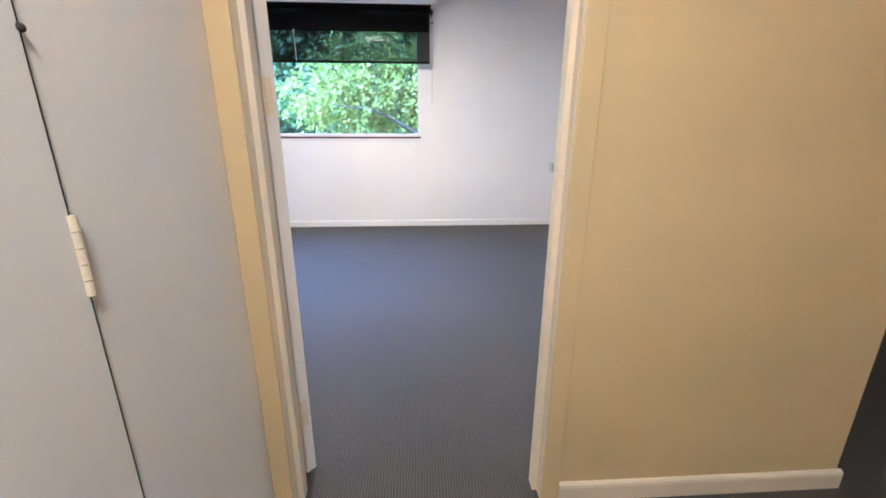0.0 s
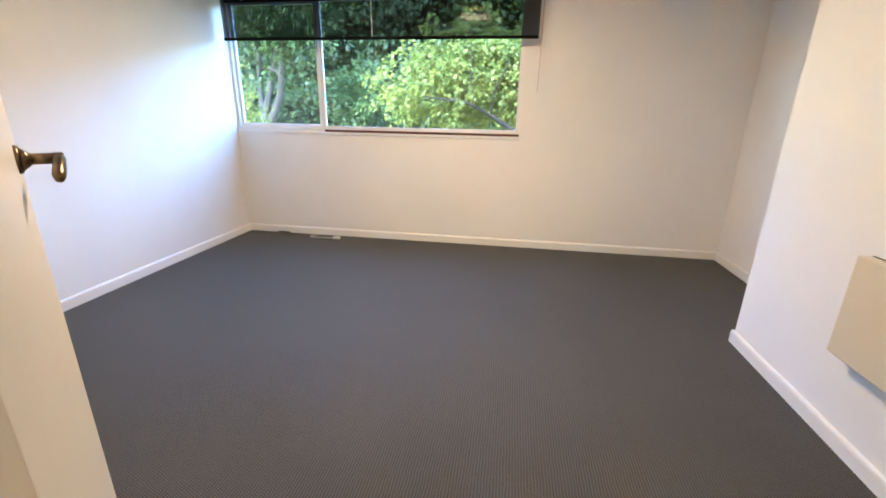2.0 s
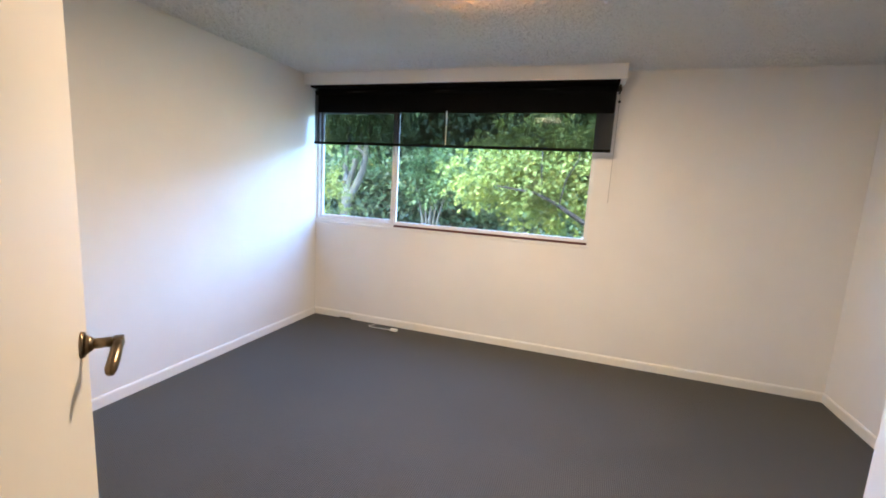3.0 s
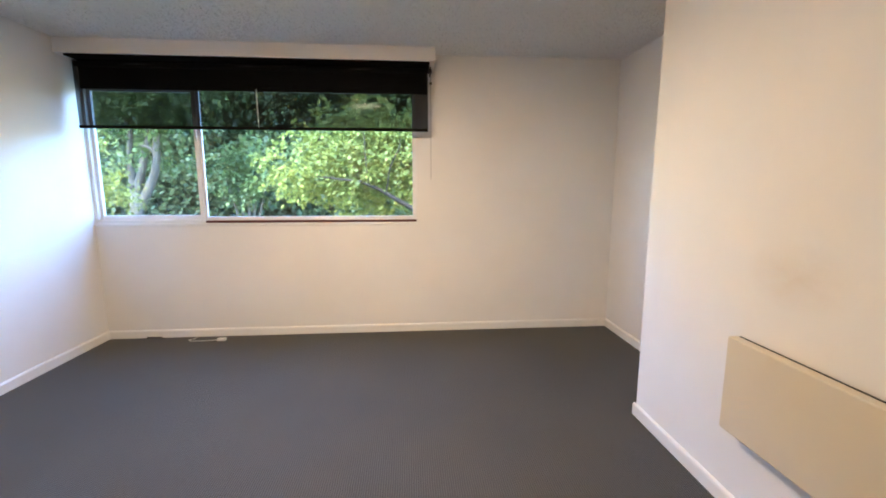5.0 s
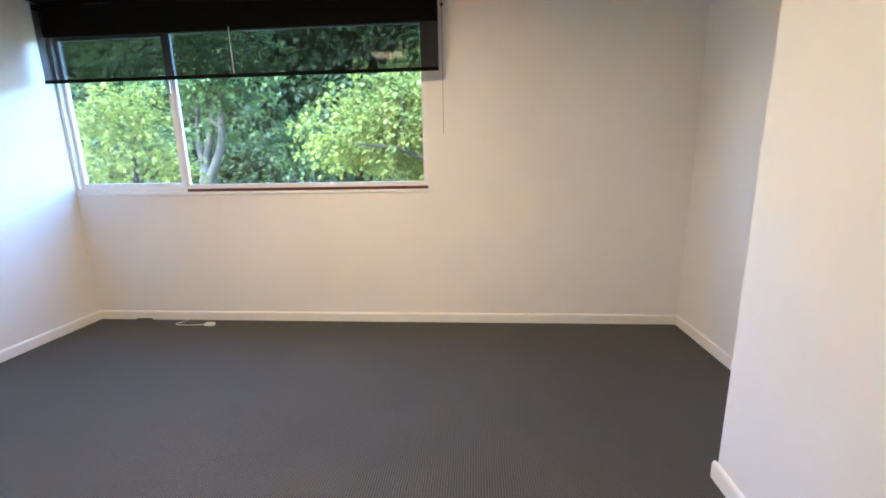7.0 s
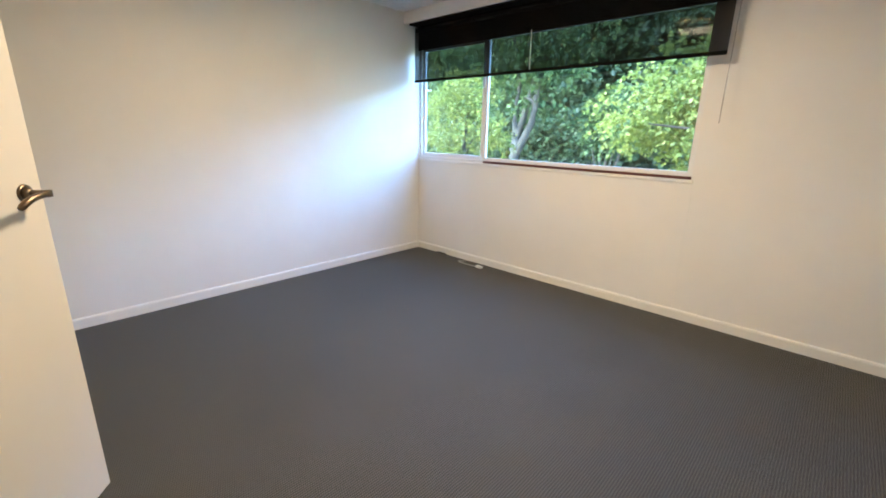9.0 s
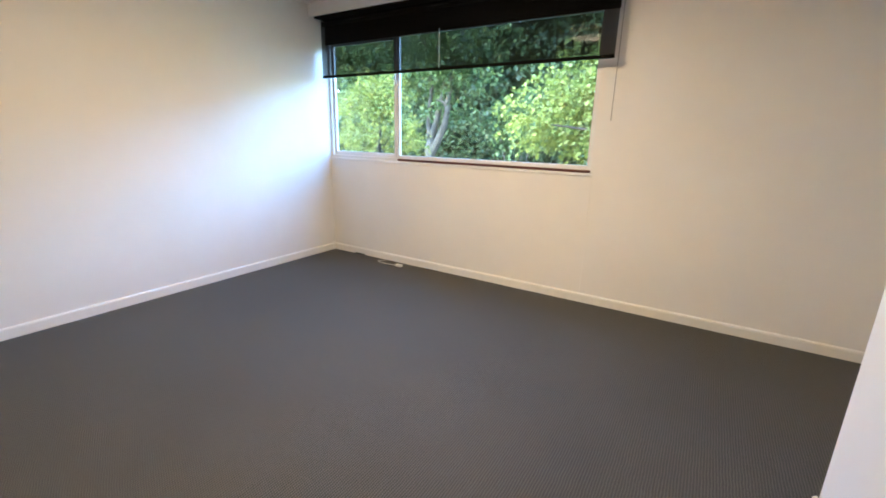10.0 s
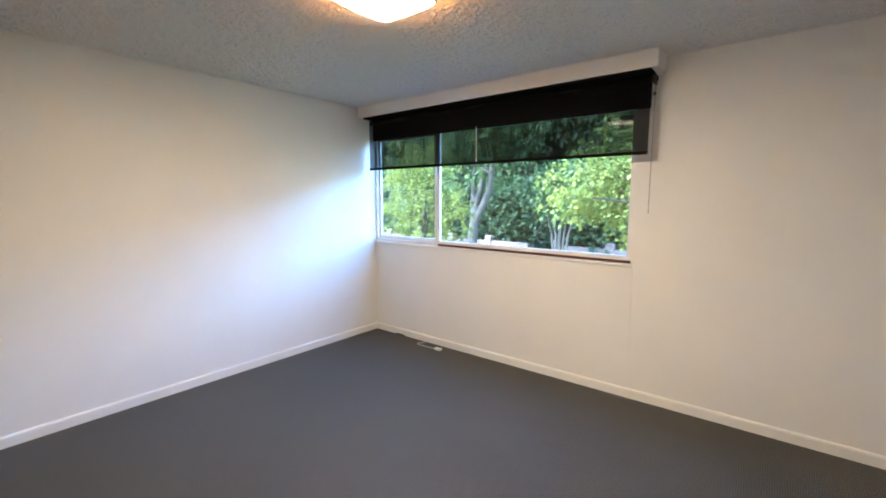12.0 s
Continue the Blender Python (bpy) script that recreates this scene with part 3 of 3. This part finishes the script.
# ---- hall cupboard door ----
def cupboard_door():
    d = thing("door_2", "cream painted flush cupboard door, closed, in the hall wall", "door", kind="structure")
    y1 = -0.515
    box_part("leaf", (HX + 0.001, y1 - 0.72, 0.012), (HX + 0.006, y1 - 0.004, 2.04), M_HALL, d, bevel=0.0015)
    box_part("door_gap", (HX + 0.0003, y1 - 0.0045, 0.0), (HX + 0.0040, y1 + 0.0005, 2.045), M_DARK, d, "dark gap beside the leaf", 0)
    for z in (1.047, 0.25, 1.83):
        bm = bmesh.new()
        for k in range(5):
            cyl_bm(bm, (HX + 0.007, y1 - 0.002, z - 0.058 + 0.0234 * k), (HX + 0.007, y1 - 0.002, z - 0.058 + 0.0234 * k + 0.0218), 0.0066, n=12)
        part("hinge", bm, M_JAMB, d, "painted-over butt hinge")
    bm = bmesh.new()
    bmesh.ops.create_icosphere(bm, subdivisions=2, radius=0.006, matrix=Matrix.Translation((HX + 0.006, y1 - 0.002, 1.33)))
    part("filled_hole", bm, M_DARK, d)
    return d


cupboard_door()

# ---- outside ----
GZ = -2.45
boxes("ground", [((-400, 4.2, GZ - 1), (400, 700, GZ))], M_GROUND, "lawn with bare patches and leaf litter", "ground")
boxes("house_wall", [((WX - 0.2, NY + 0.02, GZ), (EX + 0.2, NY + 0.11, -0.15))], M_RENDER, "rendered outer wall below the bedroom window")
boxes("driveway", [((-12.5, 16, GZ), (-7.5, 26.5, GZ + 0.02))], M_ASPHALT, "pale concrete driveway between the gate pillars", "driveway")


def fence(x0, x1, y):
    f = thing("garden_wall", "low pale pink rendered garden wall with pillars", "garden wall")
    top = -1.36
    x = x0
    while x < x1 - 0.1:
        w = min(3.2, x1 - x)
        bm = bmesh.new()
        box_bm(bm, (x + 0.45, y, GZ), (x + w, y + 0.2, top), 0.01)
        part("wall_panel", bm, M_RENDER, f)
        bm = bmesh.new()
        box_bm(bm, (x, y - 0.12, GZ), (x + 0.45, y + 0.33, top + 0.22), 0.015)
        pil = part("pillar", bm, M_RENDER, f)
        bm = bmesh.new()
        cap = box_bm(bm, (x - 0.05, y - 0.17, top + 0.22), (x + 0.5, y + 0.38, top + 0.34))
        for v in cap:
            if v.co.z > top + 0.3:
                v.co.x += 0.12 * (1 if v.co.x < x + 0.2 else -1)
                v.co.y += 0.12 * (1 if v.co.y < y + 0.1 else -1)
        part("cap", bm, M_RENDER, pil)
        x += w


fence(-34.0, -11.6, 25.0)
fence(-9.9, 8.0, 25.0)


def crown_mesh(name, clumps, size, per, mat, rng):
    """Leaves in drooping sprays over uneven clumps (centre, radii): every leaf is a folded blade of its own."""
    at, lie, long = [], [], []
    for c, rad in clumps:
        k = int(per * (rad[0] * rad[1] * rad[2]) ** (2 / 3))
        n = max(3, k // 11)
        d = rng.normal(size=(n, 3))
        d /= np.linalg.norm(d, axis=1)[:, None]
        root = np.array(c) + d * np.array(rad) * (0.35 + 0.5 * rng.random((n, 1)))
        way = d * np.array([1, 1, 0.35]) + np.array([0, 0, -0.45]) + rng.normal(size=(n, 3)) * 0.3
        way /= np.linalg.norm(way, axis=1)[:, None]
        which = rng.integers(0, n, k)
        reach = rng.random((k, 1)) * size * 4.5
        at.append(root[which] + way[which] * reach + rng.normal(size=(k, 3)) * size * 0.45)
        lie.append(way[which] + rng.normal(size=(k, 3)) * 0.55)
        long.append(size * (0.65 + 0.7 * rng.random(k)))
    o, ax, ln = np.concatenate(at), np.concatenate(lie), np.concatenate(long)[:, None]
    ax /= np.linalg.norm(ax, axis=1)[:, None]
    flat = np.array([0, 0, 1.0]) + rng.normal(size=o.shape) * 0.55
    sd = np.cross(ax, flat)
    sd /= np.linalg.norm(sd, axis=1)[:, None] + 1e-9
    up = np.cross(sd, ax)
    v = np.stack([o, o + ax * ln * 0.45 + sd * ln * 0.38 + up * ln * 0.09, o + ax * ln, o + ax * ln * 0.45 - sd * ln * 0.38 + up * ln * 0.09], 1).reshape(-1, 3)
    b = np.arange(len(o)) * 4
    f = np.stack([b, b + 1, b + 2, b, b + 2, b + 3], 1).reshape(-1, 3)
    me = bpy.data.meshes.new(name)
    me.from_pydata(v.tolist(), [], f.tolist())
    me.materials.append(mat)
    return me


def lumps(rng, centre, radii, count, low, high):
    """Clump centres spread unevenly through an ellipsoid, thicker towards its skin."""
    out = []
    for _ in range(count):
        d = rng.normal(size=3)
        d /= np.linalg.norm(d)
        r = rng.random() ** 0.4
        c = np.array(centre) + d * np.array(radii) * r
        s = low + (high - low) * rng.random()
        out.append((c, (s * (0.8 + 0.5 * rng.random()), s * (0.8 + 0.5 * rng.random()), s * (0.5 + 0.35 * rng.random()))))
    return out


def tree(label, trunk_pts, limb_list, clumps, size, per, leaf_mat, bark, seed, name="tree"):
    rng = np.random.default_rng(seed)
    t = thing(name, label, "tree" if name == "tree" else name)
    bm = bmesh.new()
    tube(bm, trunk_pts, 12)
    part("trunk", bm, bark, t, smooth=True)
    for pts in limb_list:
        bm = bmesh.new()
        tube(bm, pts, 8)
        part("limb", bm, bark, t, smooth=True)
    crown = new("crown", crown_mesh("crown", clumps(rng), size, per, leaf_mat, rng))
    crown.parent = t
    return t


def limbs_to(rng, start, ends, r0):
    out = []
    for e in ends:
        s, e = Vector(start), Vector(e)
        mid = s.lerp(e, 0.5) + Vector((rng.normal() * 0.2, rng.normal() * 0.2, 0.25))
        out.append([(s, r0), (mid, r0 * 0.6), (e, r0 * 0.2)])
    return out


R = np.random.default_rng(7)
# forked tree in the garden
tree("grey-barked forked garden tree in full green leaf",
     [((-11.95, 19.0, GZ), 0.34), ((-11.85, 19.0, -1.2), 0.27), ((-11.72, 19.0, 0.0), 0.245), ((-11.63, 19.0, 0.7), 0.27), ((-11.61, 19.0, 1.25), 0.22)],
     [[((-11.63, 19.0, 1.0), 0.19), ((-11.76, 19.0, 1.95), 0.165), ((-11.74, 19.05, 2.7), 0.145), ((-11.7, 19.1, 3.7), 0.12), ((-12.0, 19.2, 5.2), 0.08), ((-12.9, 19.3, 7.0), 0.03)],
      [((-11.58, 18.95, 1.1), 0.17), ((-11.2, 18.9, 2.2), 0.15), ((-11.02, 18.9, 2.9), 0.135), ((-10.75, 18.85, 3.5), 0.12), ((-10.9, 18.8, 5.4), 0.06)],
      [((-11.65, 19.0, 0.3), 0.21), ((-11.12, 18.95, 1.15), 0.185), ((-10.75, 18.9, 1.85), 0.165), ((-10.58, 18.85, 2.6), 0.15), ((-10.55, 18.85, 3.3), 0.13), ((-10.3, 18.8, 4.2), 0.09), ((-9.8, 18.8, 6.0), 0.04)],
      [((-10.58, 18.85, 2.55), 0.10), ((-10.75, 18.75, 2.85), 0.085), ((-11.1, 18.6, 3.0), 0.05)],
      [((-11.68, 18.78, 1.28), 0.10), ((-11.70, 18.68, 1.32), 0.085)]],
     lambda rng: lumps(rng, (-11.6, 19.3, 5.2), (3.4, 2.4, 2.3), 46, 0.5, 1.0) + lumps(rng, (-11.6, 19.6, 2.6), (2.6, 1.5, 0.6), 8, 0.25, 0.5), 0.22, 300, M_GREEN, M_BARK, 11)
# bright tree close to the window
tree("bright lime-green tree close to the window",
     [((2.3, 8.9, GZ), 0.20), ((2.1, 8.9, -1.2), 0.17), ((1.6, 8.8, -0.1), 0.15), ((1.3, 8.9, 1.4), 0.11), ((1.2, 9.0, 3.0), 0.06)],
     [[((1.55, 8.75, -0.05), 0.09), ((0.7, 8.4, 0.5), 0.065), ((-0.1, 8.2, 0.92), 0.05), ((-0.67, 8.15, 1.26), 0.036), ((-1.02, 8.1, 1.41), 0.026), ((-1.8, 8.1, 1.5), 0.012)],
      [((-0.86, 8.12, 1.36), 0.018), ((-0.91, 8.1, 1.72), 0.014), ((-0.94, 8.1, 2.4), 0.008)],
      [((-0.55, 8.15, 1.22), 0.017), ((-0.46, 8.0, 1.67), 0.013), ((-0.27, 7.95, 2.05), 0.011), ((-0.28, 7.95, 2.4), 0.007)],
      [((1.4, 8.85, 0.9), 0.07), ((0.2, 8.9, 1.7), 0.05), ((-1.2, 9.0, 2.2), 0.03), ((-2.3, 9.0, 2.3), 0.012)]],
     lambda rng: lumps(rng, (-1.35, 8.7, 1.75), (1.55, 0.7, 0.62), 105, 0.15, 0.32) + lumps(rng, (0.3, 8.9, 2.0), (1.6, 0.8, 0.8), 75, 0.2, 0.4)
     + lumps(rng, (-0.9, 9.3, 1.15), (1.7, 0.3, 0.45), 28, 0.16, 0.3) + lumps(rng, (-0.4, 9.2, 2.6), (1.9, 0.6, 0.5), 45, 0.2, 0.4), 0.092, 1150, M_LIME, M_DARKBARK, 12)
# leafy tree nearer on the far side of the window
tree("bright leafy green tree beside the garden path",
     [((-10.8, 13.8, GZ), 0.16), ((-10.7, 13.8, 0.0), 0.12), ((-10.6, 13.8, 1.6), 0.06)],
     limbs_to(R, (-10.7, 13.8, 0.0), [(-9.8, 13.4, 1.2), (-11.8, 14.2, 1.8), (-10.4, 14.2, 2.8)], 0.06),
     lambda rng: lumps(rng, (-10.9, 13.9, 1.2), (2.0, 1.3, 2.6), 130, 0.25, 0.55), 0.12, 520, M_LIME, M_DARKBARK, 13)
# stems of a small tree by the garden wall
tree("small multi-stemmed green tree by the garden wall",
     [((-8.0, 21.5, GZ), 0.12), ((-8.0, 21.5, -0.6), 0.10), ((-7.9, 21.5, 0.8), 0.07)],
     [[((-8.0 + 0.12 * k, 21.5, GZ), 0.07), ((-8.0 + 0.22 * k, 21.5, -0.4), 0.06), ((-8.0 + 0.45 * k, 21.5 + 0.1 * k, 1.6), 0.03)] for k in (-2, -1, 1, 2)],
     lambda rng: lumps(rng, (-7.6, 21.6, 2.2), (2.6, 1.6, 1.5), 50, 0.3, 0.7), 0.18, 380, M_GREEN, M_BARK, 14)
# tall trees behind the garden wall; from x=16 unseen, added to block low sky light
TALL = [(-44, 36, 12.0), (-36, 33, 11.0), (-30, 36, 12.5), (-25, 31, 10.0), (-20.5, 35, 12.5), (-16, 31, 10.5), (-12, 35, 12.8), (-8, 32, 10.8), (-4, 35, 12.4), (0, 31, 9.0), (4.5, 35, 11.5), (10, 33, 6.6), (16, 34, 5.8), (22, 33, 6.0), (28, 34, 5.6), (35, 33, 6.0), (43, 34, 5.8), (52, 33, 6.0)]
for i, (x, y, h) in enumerate(TALL):
    h *= 1.4
    tall = tree("tall dark green tree behind the garden wall; the row's unseen east end blocks low sky",
         [((x, y, GZ), 0.45), ((x + 0.1, y, 1.0), 0.34), ((x - 0.1, y, h * 0.55), 0.18), ((x, y, h * 0.8), 0.08)],
         limbs_to(R, (x, y, 1.2), [(x - 2, y - 1, h * 0.5), (x + 2, y - 0.6, h * 0.55), (x + 0.4, y - 1.6, h * 0.4)], 0.14),
         lambda rng: lumps(rng, (x, y, h * 0.47), (3.3, 2.2, h * 0.50), 100, 0.9, 1.6), 0.42, 150, M_DEEP if i % 3 else M_GREEN, M_DARKBARK, 40 + i)
    tagged(tall, group="tall trees behind the garden wall")


def hedge(x0, x1, y, h, seed):
    rng = np.random.default_rng(seed)
    cl = []
    x = x0
    while x < x1:
        cl += lumps(rng, (x, y + rng.normal() * 0.3, GZ + h * 0.5), (1.2, 0.7, h * 0.49), 20, 0.55, 0.95)
        x += 1.5
    ob = new("hedge", crown_mesh("hedge", cl, 0.36, 120, M_DEEP, rng))
    return tagged(ob, "dense dark green hedge behind the garden wall", "hedge", kind="stuff")


hedge(-36, 10, 27.0, 6.0, 90)
# far hedge runs on unseen to the east, to block low sky light
hedge(-62, 58, 42.0, 9.0, 91)


def far_house():
    h = thing("house", "brick house with a red tiled roof behind the trees", "house")
    x0, x1, y0, y1 = -15.0, -6.0, 40.0, 48.0
    bm = bmesh.new()
    box_bm(bm, (x0, y0, GZ), (x1, y1, 4.2))
    part("wall", bm, M_RENDER, h)
    bm = bmesh.new()
    v = [bm.verts.new(p) for p in ((x0 - .4, y0 - .4, 4.2), (x1 + .4, y0 - .4, 4.2), (x1 + .4, y1 + .4, 4.2), (x0 - .4, y1 + .4, 4.2), (x0 + 3, 44, 7.2), (x1 - 3, 44, 7.2))]
    for f in ((0, 1, 5, 4), (1, 2, 5), (2, 3, 4, 5), (3, 0, 4), (3, 2, 1, 0)):
        bm.faces.new([v[k] for k in f])
    part("roof", bm, M_ROOFTILE, h)


far_house()
